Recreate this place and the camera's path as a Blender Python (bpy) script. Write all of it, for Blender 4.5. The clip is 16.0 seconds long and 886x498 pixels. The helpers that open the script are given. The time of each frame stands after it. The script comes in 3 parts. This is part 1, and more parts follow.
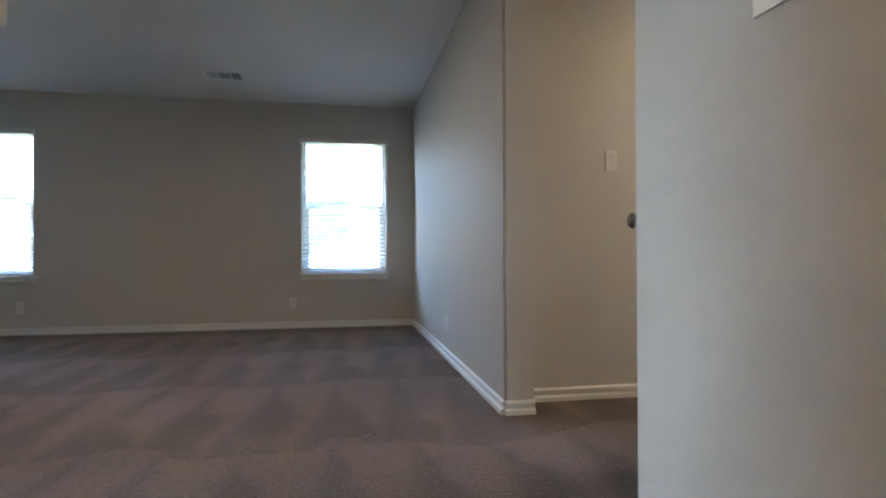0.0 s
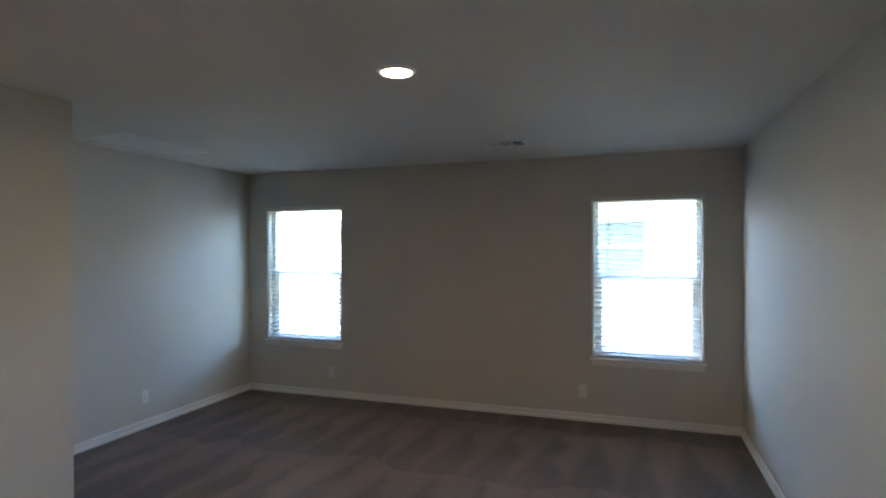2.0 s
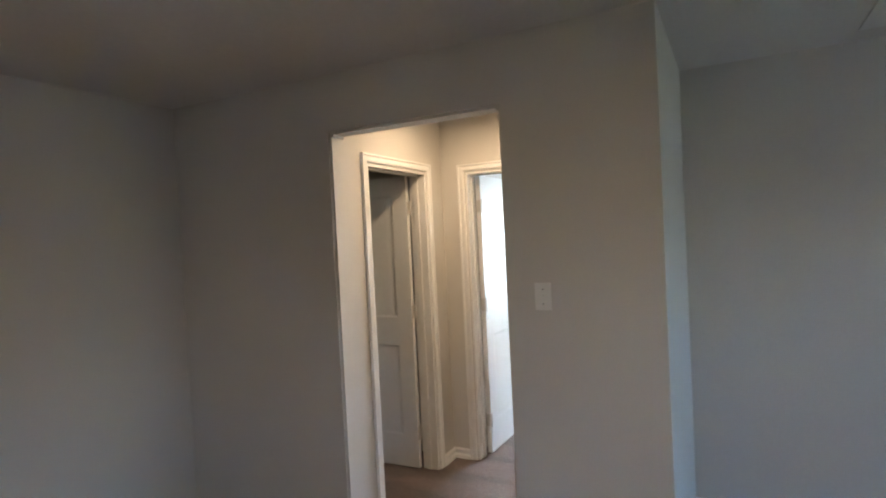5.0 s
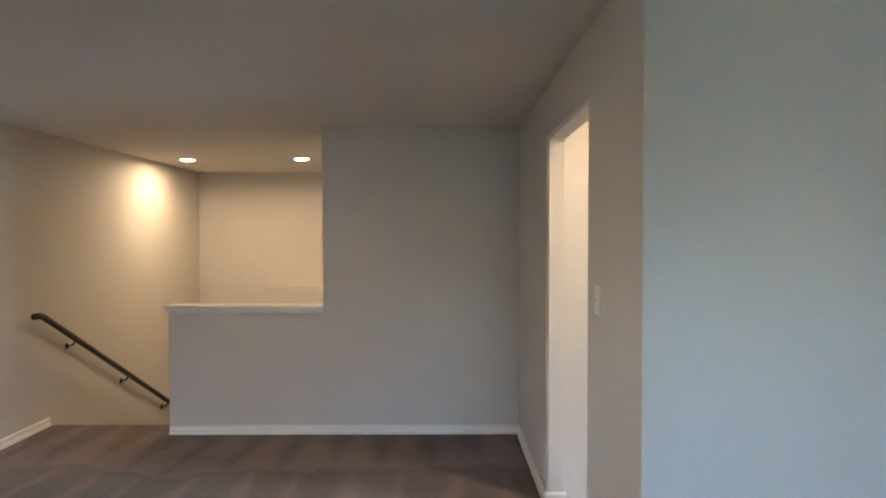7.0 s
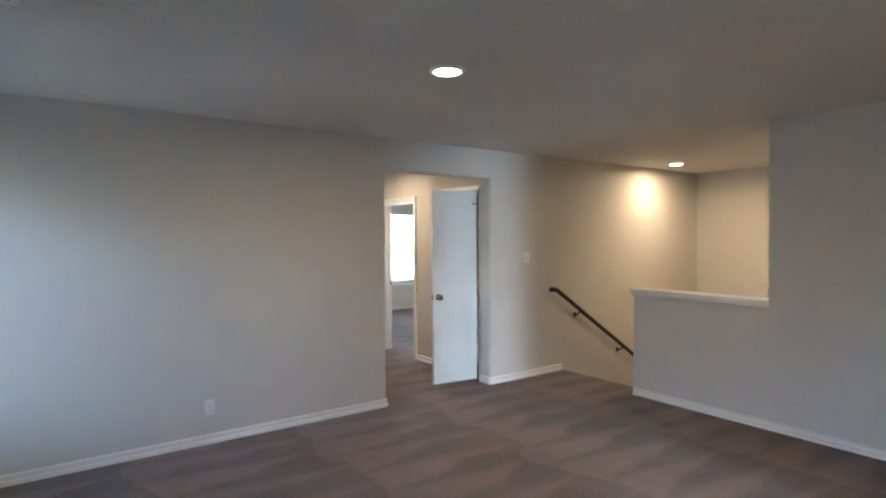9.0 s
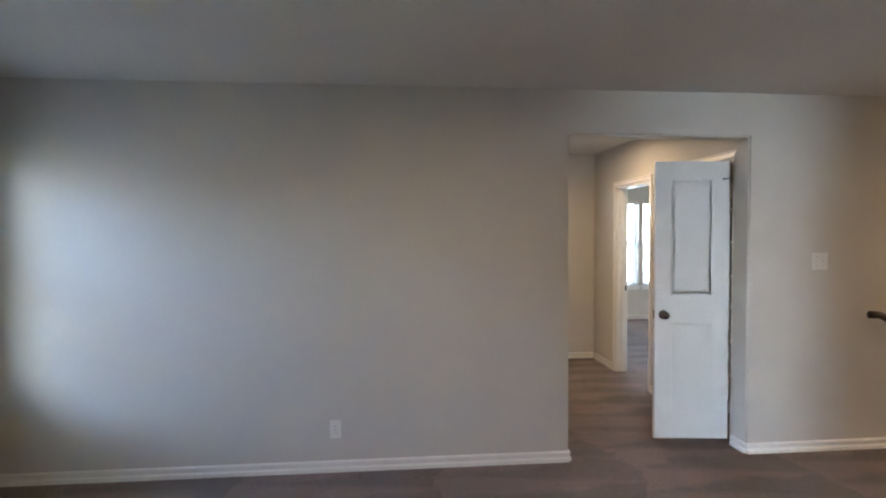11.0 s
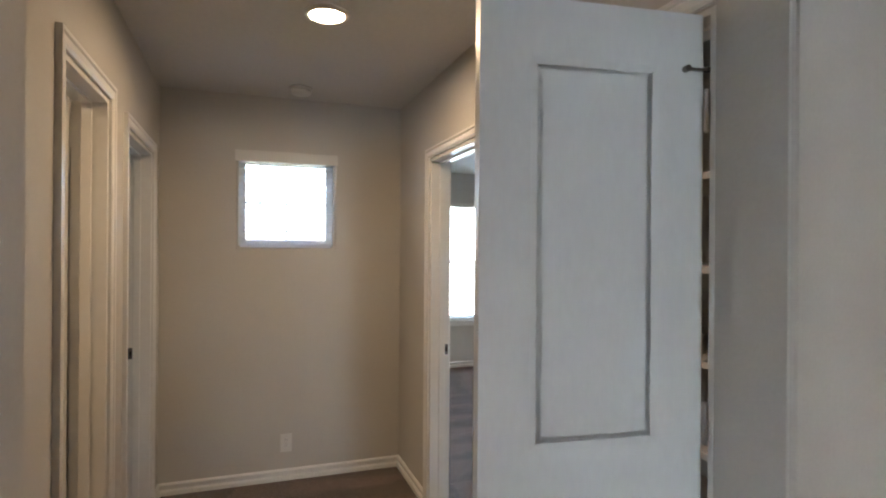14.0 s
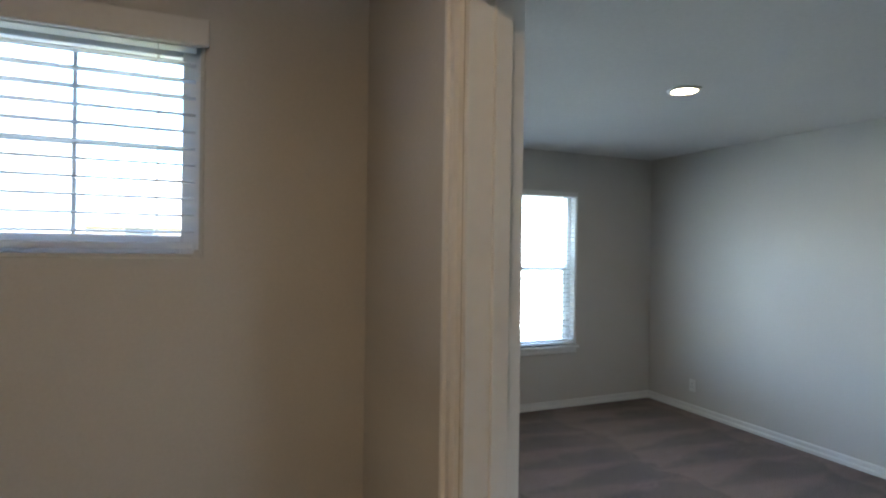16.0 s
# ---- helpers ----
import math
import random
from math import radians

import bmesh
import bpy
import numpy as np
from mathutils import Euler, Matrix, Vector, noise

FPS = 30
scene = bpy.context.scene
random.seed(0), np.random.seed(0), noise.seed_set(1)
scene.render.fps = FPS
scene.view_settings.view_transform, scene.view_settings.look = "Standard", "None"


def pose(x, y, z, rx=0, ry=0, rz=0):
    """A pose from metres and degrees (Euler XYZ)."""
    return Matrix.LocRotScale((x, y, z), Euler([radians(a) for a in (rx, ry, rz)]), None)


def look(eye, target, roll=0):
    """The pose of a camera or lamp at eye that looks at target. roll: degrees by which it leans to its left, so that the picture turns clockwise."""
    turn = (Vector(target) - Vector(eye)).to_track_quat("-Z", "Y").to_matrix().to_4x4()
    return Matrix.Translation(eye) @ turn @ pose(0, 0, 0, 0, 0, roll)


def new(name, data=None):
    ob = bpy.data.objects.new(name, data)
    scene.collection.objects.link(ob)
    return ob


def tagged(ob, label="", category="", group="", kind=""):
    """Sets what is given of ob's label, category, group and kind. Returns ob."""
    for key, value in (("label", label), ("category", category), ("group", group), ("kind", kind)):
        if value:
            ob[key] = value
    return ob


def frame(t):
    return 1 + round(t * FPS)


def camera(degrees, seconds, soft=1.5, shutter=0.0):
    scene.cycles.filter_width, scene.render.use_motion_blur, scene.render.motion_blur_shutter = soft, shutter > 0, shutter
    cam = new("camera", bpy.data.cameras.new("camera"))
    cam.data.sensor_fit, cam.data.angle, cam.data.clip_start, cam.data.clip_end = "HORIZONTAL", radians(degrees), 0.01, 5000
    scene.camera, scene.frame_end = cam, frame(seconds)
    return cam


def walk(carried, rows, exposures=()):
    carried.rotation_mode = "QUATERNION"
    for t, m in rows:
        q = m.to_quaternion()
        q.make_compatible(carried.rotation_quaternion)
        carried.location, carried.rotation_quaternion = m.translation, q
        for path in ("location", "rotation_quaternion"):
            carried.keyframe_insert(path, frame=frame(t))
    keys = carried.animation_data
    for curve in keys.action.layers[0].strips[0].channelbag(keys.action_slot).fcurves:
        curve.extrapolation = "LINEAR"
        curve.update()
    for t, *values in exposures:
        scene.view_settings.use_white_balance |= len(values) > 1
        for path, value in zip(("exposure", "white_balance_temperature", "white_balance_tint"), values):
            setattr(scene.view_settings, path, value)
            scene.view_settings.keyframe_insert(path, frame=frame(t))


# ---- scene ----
cam = camera(77.3, 16.0, soft=2.1)
PATH = [
    (0, (-0.788, -6.187, 0.798), (-0.431, -4.219, 0.815), -0.2),
    (0.5, (-0.726, -5.872, 0.998), (-0.391, -3.9, 1.015), -0.1),
    (1, (-0.722, -5.629, 1.398), (-0.517, -3.64, 1.418), -0.0),
    (1.5, (-0.8, -5.436, 1.519), (-1.004, -3.447, 1.54), 0.1),
    (2, (-0.871, -5.248, 1.597), (-1.522, -3.357, 1.593), -0.2),
    (2.5, (-0.838, -4.927, 1.569), (-1.956, -3.269, 1.559), -0.4),
    (3, (-0.846, -4.518, 1.53), (-2.393, -3.251, 1.506), -0.5),
    (3.5, (-1.052, -4.1, 1.558), (-2.839, -3.202, 1.511), -0.4),
    (4, (-1.203, -3.66, 1.59), (-3.169, -3.298, 1.531), -0.5),
    (4.5, (-1.417, -3.216, 1.613), (-3.387, -3.554, 1.55), -1.1),
    (4.7, (-1.497, -3.02, 1.608), (-3.408, -3.608, 1.549), -2.0),
    (6.8, (-3.179, -1.336, 1.552), (-3.382, -3.325, 1.51), -0.1),
    (7, (-3.298, -1.271, 1.576), (-3.296, -3.271, 1.53), -0.1),
    (7.5, (-3.669, -1.011, 1.529), (-3.184, -2.951, 1.501), -0.1),
    (8, (-3.986, -0.924, 1.521), (-3.061, -2.696, 1.484), -0.2),
    (8.5, (-4.17, -0.972, 1.564), (-2.869, -2.489, 1.507), -0.1),
    (9, (-4.378, -1.03, 1.535), (-2.756, -2.199, 1.493), -0.3),
    (9.5, (-4.412, -1.165, 1.514), (-2.554, -1.903, 1.47), -0.3),
    (9.7, (-4.344, -1.274, 1.502), (-2.421, -1.821, 1.457), -0.4),
    (11.8, (-2.867, -3.001, 1.532), (-0.875, -3.169, 1.475), -0.2),
    (12, (-2.679, -3.112, 1.54), (-0.693, -3.34, 1.499), 0.2),
    (12.5, (-2.22, -3.373, 1.524), (-0.277, -3.849, 1.502), 0.5),
    (13, (-1.789, -3.596, 1.537), (0.07, -4.333, 1.517), 0.3),
    (13.5, (-1.303, -3.745, 1.547), (0.537, -4.527, 1.529), 0.3),
    (14, (-0.755, -3.824, 1.481), (1.13, -4.492, 1.482), 0.4),
    (14.5, (-0.22, -3.846, 1.47), (1.697, -4.419, 1.474), 0.4),
    (15, (0.32, -3.995, 1.526), (2.259, -4.485, 1.511), 0.4),
    (15.5, (0.868, -4.133, 1.535), (2.787, -4.695, 1.519), 0.8),
    (16, (1.346, -4.383, 1.512), (3.184, -5.171, 1.507), 0.8),
]
EXPOSURES = [
    (0, 5.30, 5300, 4), (0.6, 5.20, 5450, 4), (1.5, 4.98, 5520, 4), (2.5, 4.98, 5400, 4), (3.5, 5.05, 5450, 5), (4.7, 5.00, 5650, 8), (6.8, 5.60, 5800, 9), (8.0, 5.55, 5850, 9), (9.5, 5.55, 5300, 5),
    (11.8, 5.27, 5850, 10), (13.0, 5.22, 5900, 10), (13.6, 5.18, 5850, 10), (14.2, 4.82, 5700, 9), (15.0, 4.30, 5450, 9), (15.5, 4.13, 5450, 8), (16.0, 4.13, 5480, 7)]
walk(cam, [(t, look(e, g, r)) for t, e, g, r in PATH], EXPOSURES)

ROOM_LAMP, STAIR_LAMP, PASSAGE_LAMP = 0.28, 0.36, 0.31


# ---------- light ----------
SUN_ELEVATION, SUN_FROM = 50, (-1.0, -0.2)
world = bpy.data.worlds.new("world")
scene.world = world
world.use_nodes = True
wn = world.node_tree
sky = wn.nodes.new("ShaderNodeTexSky")
sky.sky_type, sky.sun_disc = "NISHITA", False
sky.sun_elevation = radians(SUN_ELEVATION)
sky.sun_rotation = math.atan2(SUN_FROM[0], SUN_FROM[1])
sky.air_density, sky.dust_density = 1.0, 2.5
wn.nodes["Background"].inputs["Strength"].default_value = 0.15
wn.links.new(sky.outputs[0], wn.nodes["Background"].inputs[0])

sun_data = bpy.data.lights.new("sun", "SUN")
sun_data.energy, sun_data.angle, sun_data.color = 4.5, radians(0.5), (1.0, 0.95, 0.86)
sun = new("sun", sun_data)
rise = math.tan(radians(SUN_ELEVATION)) * math.hypot(*SUN_FROM)
sun.matrix_world = look((SUN_FROM[0] * 30, SUN_FROM[1] * 30, rise * 30), (0, 0, 0))


# area lamps added outside the bedroom windows, to boost the sky's light
for name, m, watts in (("sky_fill_west", look((-9.32 - 0.17, -3.414, 1.33), (0, -3.414, 1.33)), 4.0),
                       ("sky_fill_south", look((5.765 + 0.17, -7.22, 1.305), (0, -7.22, 1.305)), 1.35),
                       ("sky_fill_south", look((5.765 + 0.17, -6.235, 1.305), (0, -6.235, 1.305)), 1.35),
                       ("sky_fill_north", look((7.35 + 0.17, -1.485, 1.305), (0, -1.485, 1.305)), 1.2)):
    data = bpy.data.lights.new(name, "AREA")
    data.shape, data.size, data.size_y, data.energy, data.color = "RECTANGLE", 0.90, 1.42, watts, (0.86, 0.94, 1.0)
    new(name, data).matrix_basis = m

# ---------- materials ----------
def material(name, rough=0.6, metal=0.0):
    m = bpy.data.materials.new(name)
    m.use_nodes = True
    b = m.node_tree.nodes["Principled BSDF"]
    b.inputs["Roughness"].default_value, b.inputs["Metallic"].default_value = rough, metal
    return m, m.node_tree, b


def node(tree, kind, **inputs):
    n = tree.nodes.new(kind)
    for key, value in inputs.items():
        n.inputs[key].default_value = value
    return n


def coords(tree, scale=(1, 1, 1)):
    tc = tree.nodes.new("ShaderNodeNewGeometry")
    mp = tree.nodes.new("ShaderNodeMapping")
    mp.inputs["Scale"].default_value = scale
    tree.links.new(tc.outputs["Position"], mp.inputs["Vector"])
    return mp.outputs[0]


def surface(name, dark, light, rough, scale_big=1.3, scale_fine=60.0, bump=0.1, bump_dist=0.002, metal=0.0, sheen=0.0, stretch=(1, 1, 1)):
    """Two tones mixed by broad and fine noise, with fine relief."""
    m, tree, b = material(name, rough, metal)
    v = coords(tree, stretch)
    big = node(tree, "ShaderNodeTexNoise", Scale=scale_big, Detail=3.0)
    fine = node(tree, "ShaderNodeTexNoise", Scale=scale_fine, Detail=4.0)
    for n in (big, fine):
        tree.links.new(v, n.inputs["Vector"])
    add = node(tree, "ShaderNodeMath")
    add.operation = "MULTIPLY_ADD"
    tree.links.new(fine.outputs["Fac"], add.inputs[0])
    add.inputs[1].default_value = 0.4
    half = node(tree, "ShaderNodeMath")
    half.operation = "MULTIPLY"
    half.inputs[1].default_value = 0.6
    tree.links.new(big.outputs["Fac"], half.inputs[0])
    tree.links.new(half.outputs[0], add.inputs[2])
    ramp = tree.nodes.new("ShaderNodeValToRGB")
    ramp.color_ramp.elements[0].position, ramp.color_ramp.elements[1].position = 0.35, 0.65
    ramp.color_ramp.elements[0].color, ramp.color_ramp.elements[1].color = (*dark, 1), (*light, 1)
    tree.links.new(add.outputs[0], ramp.inputs[0])
    tree.links.new(ramp.outputs[0], b.inputs["Base Color"])
    bm_node = node(tree, "ShaderNodeBump", Strength=bump, Distance=bump_dist)
    tree.links.new(fine.outputs["Fac"], bm_node.inputs["Height"])
    tree.links.new(bm_node.outputs[0], b.inputs["Normal"])
    if sheen:
        b.inputs["Sheen Weight"].default_value = sheen
    return m


WALL = surface("wall_paint", (0.515, 0.495, 0.455), (0.555, 0.532, 0.49), 0.7, 0.9, 110, 0.25, 0.0015)
WALL.node_tree.nodes["Principled BSDF"].inputs["Specular IOR Level"].default_value = 0.25
CEIL = surface("ceiling_paint", (0.565, 0.55, 0.52), (0.62, 0.602, 0.57), 0.85, 0.9, 45, 0.45, 0.003)
TRIM = surface("trim_paint", (0.69, 0.68, 0.65), (0.74, 0.73, 0.70), 0.35, 2.0, 35, 0.05, 0.001)
DOOR = surface("door_paint", (0.66, 0.665, 0.65), (0.71, 0.715, 0.70), 0.38, 1.5, 70, 0.03, 0.001, stretch=(1, 1, 0.4))
PLATE = surface("switch_plastic", (0.66, 0.65, 0.61), (0.70, 0.69, 0.65), 0.3, 5, 40, 0.02)
BLIND = surface("blind_slat", (0.76, 0.76, 0.75), (0.81, 0.81, 0.80), 0.45, 3, 60, 0.06, 0.001, stretch=(0.1, 1, 1))


def let_light_through(m, share):
    """Thin slats glow a little with the daylight behind them."""
    tree = m.node_tree
    b, out = tree.nodes["Principled BSDF"], tree.nodes["Material Output"]
    back = node(tree, "ShaderNodeBsdfTranslucent", Color=(0.85, 0.86, 0.86, 1))
    mix = node(tree, "ShaderNodeMixShader", Fac=share)
    tree.links.new(b.outputs[0], mix.inputs[1])
    tree.links.new(back.outputs[0], mix.inputs[2])
    tree.links.new(mix.outputs[0], out.inputs["Surface"])


let_light_through(BLIND, 0.3)
VALANCE = surface("valance_vinyl", (0.60, 0.585, 0.55), (0.64, 0.625, 0.59), 0.45, 3, 60, 0.05, 0.001)
VINYL = surface("window_vinyl", (0.76, 0.76, 0.75), (0.80, 0.80, 0.79), 0.35, 3, 50, 0.03)
NICKEL = surface("satin_nickel", (0.22, 0.20, 0.18), (0.32, 0.29, 0.26), 0.2, 6, 160, 0.03, 0.0005, metal=1.0)
HINGE = surface("brushed_hinge_steel", (0.52, 0.50, 0.47), (0.62, 0.60, 0.56), 0.42, 6, 160, 0.03, 0.0005, metal=0.6)
RAILWOOD = surface("dark_stained_wood", (0.018, 0.011, 0.008), (0.045, 0.027, 0.018), 0.32, 4, 30, 0.12, 0.001, stretch=(6, 0.6, 6))
# near-black colour stands in for the shade inside ducts, plug slots and latch holes
DARK = surface("hollow_shade", (0.015, 0.015, 0.015), (0.03, 0.03, 0.03), 0.8)
GRILLE = surface("grille_enamel", (0.62, 0.62, 0.60), (0.68, 0.68, 0.66), 0.4, 3, 60, 0.05)
SIDING = surface("pale_siding", (0.52, 0.49, 0.44), (0.60, 0.57, 0.52), 0.7, 0.6, 30, 0.1)
BRICK = surface("tan_brick", (0.36, 0.28, 0.22), (0.46, 0.37, 0.29), 0.8, 1.2, 20, 0.3, 0.01)
SHINGLE = surface("grey_shingle", (0.10, 0.095, 0.09), (0.17, 0.16, 0.15), 0.9, 1.0, 14, 0.4, 0.01)
GRASS = surface("dry_grass", (0.07, 0.085, 0.035), (0.13, 0.13, 0.06), 0.95, 0.4, 18, 0.6, 0.03)


def carpet_material():
    """Cut pile: speckled yarn, soft relief, and the lighter and darker strokes that a vacuum leaves in the pile."""
    m, tree, b = material("carpet_pile", 0.95)
    b.inputs["Sheen Weight"].default_value = 0.25
    b.inputs["Sheen Roughness"].default_value = 0.6
    b.inputs["Specular IOR Level"].default_value = 0.1
    v = coords(tree)
    yarn = node(tree, "ShaderNodeTexNoise", Scale=62.0, Detail=6.0, Roughness=0.8)
    tuft = node(tree, "ShaderNodeTexVoronoi", Scale=115.0)
    big = node(tree, "ShaderNodeTexNoise", Scale=1.7, Detail=4.0)
    for n in (yarn, tuft, big):
        tree.links.new(v, n.inputs["Vector"])
    # strokes: a saw across x whose edge leans with y
    sep = tree.nodes.new("ShaderNodeSeparateXYZ")
    tree.links.new(v, sep.inputs[0])

    def op(kind, a, c, d=None):
        n = tree.nodes.new("ShaderNodeMath")
        n.operation = kind
        for i, q in enumerate((a, c, d)):
            if q is None:
                continue
            if isinstance(q, (int, float)):
                n.inputs[i].default_value = q
            else:
                tree.links.new(q, n.inputs[i])
        return n.outputs[0]

    wob = op("MULTIPLY", big.outputs["Fac"], 0.8)
    across = op("FRACT", op("ADD", op("DIVIDE", sep.outputs["X"], 0.34), wob), 0.0)
    along = op("FRACT", op("ADD", op("DIVIDE", sep.outputs["Y"], 1.15), op("MULTIPLY", wob, 0.8)), 0.0)
    tri = op("ABSOLUTE", op("SUBTRACT", across, 0.5), 0.0)
    stroke = tree.nodes.new("ShaderNodeMapRange")
    stroke.inputs["From Min"].default_value, stroke.inputs["From Max"].default_value = -0.11, 0.11
    tree.links.new(op("SUBTRACT", op("MULTIPLY", along, 0.5), tri), stroke.inputs["Value"])
    mixf = op("ADD", op("MULTIPLY", stroke.outputs[0], 0.085), op("MULTIPLY", yarn.outputs["Fac"], 0.74))
    mixf = op("ADD", mixf, op("MULTIPLY", big.outputs["Fac"], 0.22))
    ramp = tree.nodes.new("ShaderNodeValToRGB")
    e = ramp.color_ramp.elements
    e[0].position, e[1].position = 0.39, 0.71
    e[0].color, e[1].color = (0.040, 0.027, 0.022, 1), (0.285, 0.205, 0.168, 1)
    tree.links.new(mixf, ramp.inputs[0])
    tree.links.new(ramp.outputs[0], b.inputs["Base Color"])
    h = op("ADD", op("MULTIPLY", yarn.outputs["Fac"], 0.7), op("MULTIPLY", tuft.outputs["Distance"], -0.8))
    bump = node(tree, "ShaderNodeBump", Strength=1.0, Distance=0.012)
    tree.links.new(h, bump.inputs["Height"])
    tree.links.new(bump.outputs[0], b.inputs["Normal"])
    return m


CARPET = carpet_material()


def glass_material():
    m, tree, b = material("window_glass", 0.02)
    b.inputs["Transmission Weight"].default_value, b.inputs["IOR"].default_value = 1.0, 1.02
    b.inputs["Base Color"].default_value = (0.93, 0.96, 0.95, 1)
    return m


GLASS = glass_material()


def lens_material(strength):
    m, tree, b = material("lamp_lens", 0.4)
    b.inputs["Base Color"].default_value = (0.85, 0.82, 0.76, 1)
    b.inputs["Emission Color"].default_value = (1.0, 0.70, 0.40, 1)
    b.inputs["Emission Strength"].default_value = strength
    return m


LENS = lens_material(4.0)


# ---------- building helpers ----------
def box(bm, x0, y0, z0, x1, y1, z1):
    vs = [bm.verts.new((x, y, z)) for z in (z0, z1) for x, y in ((x0, y0), (x1, y0), (x1, y1), (x0, y1))]
    for f in ((3, 2, 1, 0), (4, 5, 6, 7), (0, 1, 5, 4), (1, 2, 6, 5), (2, 3, 7, 6), (3, 0, 4, 7)):
        bm.faces.new([vs[i] for i in f])
    return vs


def lathe(bm, profile, steps=20, m=None):
    """Turns (radius, height) rows about z."""
    rings = []
    for r, h in profile:
        rings.append([bm.verts.new((r * math.cos(2 * math.pi * i / steps), r * math.sin(2 * math.pi * i / steps), h)) for i in range(steps)])
    for a, c in zip(rings, rings[1:]):
        for i in range(steps):
            bm.faces.new((a[i], a[(i + 1) % steps], c[(i + 1) % steps], c[i]))
    bm.faces.new(rings[0][::-1])
    bm.faces.new(rings[-1])
    if m is not None:
        bmesh.ops.transform(bm, matrix=m, verts=[v for ring in rings for v in ring])


def rounded(bm, width, segments=2):
    bmesh.ops.bevel(bm, geom=list(bm.edges), offset=width, segments=segments, affect="EDGES", profile=0.6)


def finish(name, bm, mat, smooth=False):
    bmesh.ops.recalc_face_normals(bm, faces=list(bm.faces))
    me = bpy.data.meshes.new(name)
    bm.to_mesh(me)
    bm.free()
    me.materials.append(mat)
    if smooth:
        for p in me.polygons:
            p.use_smooth = True
    return me


def part(name, bm, mat, parent=None, label="", smooth=False, m=None):
    ob = new(name, finish(name, bm, mat, smooth))
    if parent is not None:
        ob.parent = parent
    if m is not None:
        ob.matrix_basis = m
    if label:
        tagged(ob, label)
    return ob


def boxpart(name, dims, mat, parent=None, bevel=0.0, label="", m=None):
    bm = bmesh.new()
    box(bm, *dims)
    if bevel:
        rounded(bm, bevel)
    return part(name, bm, mat, parent, label, m=m)


def empty(name, m, label="", category="", group="", kind=""):
    ob = new(name)
    ob.matrix_basis = m
    return tagged(ob, label, category, group, kind)


def wall(name, axis, a0, a1, u0, u1, z0, z1, openings=(), soft=0.012, label="greige painted drywall with light orange-peel texture"):
    """A wall whose faces are axis = a0 and a1, from u0 to u1, with (u0, u1, z0, z1) openings through it and softly rounded drywall corners there."""
    us = sorted({u0, u1, *[q for o in openings for q in o[:2]]})
    zs = sorted({z0, z1, *[q for o in openings for q in o[2:4]]})
    us, zs = [u for u in us if u0 <= u <= u1], [z for z in zs if z0 <= z <= z1]

    def full(i, j):
        if not (0 <= i < len(us) - 1 and 0 <= j < len(zs) - 1):
            return False
        cu, cz = (us[i] + us[i + 1]) / 2, (zs[j] + zs[j + 1]) / 2
        return not any(o[0] < cu < o[1] and o[2] < cz < o[3] for o in openings)

    bm = bmesh.new()
    grid = {}

    def vert(a, u, z):
        key = (a, u, z)
        if key not in grid:
            grid[key] = bm.verts.new((a, u, z) if axis == "x" else (u, a, z))
        return grid[key]

    for i in range(len(us) - 1):
        for j in range(len(zs) - 1):
            if not full(i, j):
                continue
            ua, ub, za, zb = us[i], us[i + 1], zs[j], zs[j + 1]
            for a in (a0, a1):
                bm.faces.new([vert(a, ua, za), vert(a, ub, za), vert(a, ub, zb), vert(a, ua, zb)])
            for di, dj, p, q in ((-1, 0, (ua, za), (ua, zb)), (1, 0, (ub, za), (ub, zb)), (0, -1, (ua, za), (ub, za)), (0, 1, (ua, zb), (ub, zb))):
                if not full(i + di, j + dj):
                    bm.faces.new([vert(a0, *p), vert(a1, *p), vert(a1, *q), vert(a0, *q)])
    bmesh.ops.recalc_face_normals(bm, faces=list(bm.faces))
    if soft and openings:
        k = 1 if axis == "x" else 0
        sel = []
        for e in bm.edges:
            if len(e.link_faces) != 2 or abs(e.calc_face_angle(0)) < 0.5:
                continue
            mid = (e.verts[0].co + e.verts[1].co) / 2
            if any(o[0] - 1e-4 <= mid[k] <= o[1] + 1e-4 and o[2] - 1e-4 <= mid.z <= o[3] + 1e-4 and mid.z > z0 + 1e-4 for o in openings):
                sel.append(e)
        bmesh.ops.bevel(bm, geom=sel, offset=soft, segments=3, affect="EDGES")
    ob = part(name, bm, WALL)
    return tagged(ob, label, "wall", kind="structure")


BASE_PROFILE = ((0, 0), (0.021, 0), (0.021, 0.021), (0.017, 0.026), (0.005, 0.029), (0.005, 0.043), (0.013, 0.048), (0.014, 0.061), (0.006, 0.070), (0, 0.070))


def sweep(bm, profile, p, q, out):
    """Extrudes a profile of (out, up) from p to q along the floor."""
    p, q, out = Vector(p), Vector(q), Vector(out)
    rows = [[bm.verts.new(c + out * o + Vector((0, 0, h))) for o, h in profile] for c in (p, q)]
    n = len(profile)
    for i in range(n):
        bm.faces.new((rows[0][i], rows[0][(i + 1) % n], rows[1][(i + 1) % n], rows[1][i]))
    bm.faces.new(rows[0])
    bm.faces.new(rows[1][::-1])


def baseboard(runs, z=0.0):
    """Each run: ends and the way out from the wall."""
    for (xa, ya), (xb, yb), out in runs:
        bm = bmesh.new()
        sweep(bm, BASE_PROFILE, (xa, ya, z), (xb, yb, z), (*out, 0))
        tagged(part("baseboard", bm, TRIM), "white painted stepped baseboard along the carpet", "baseboard", kind="structure")


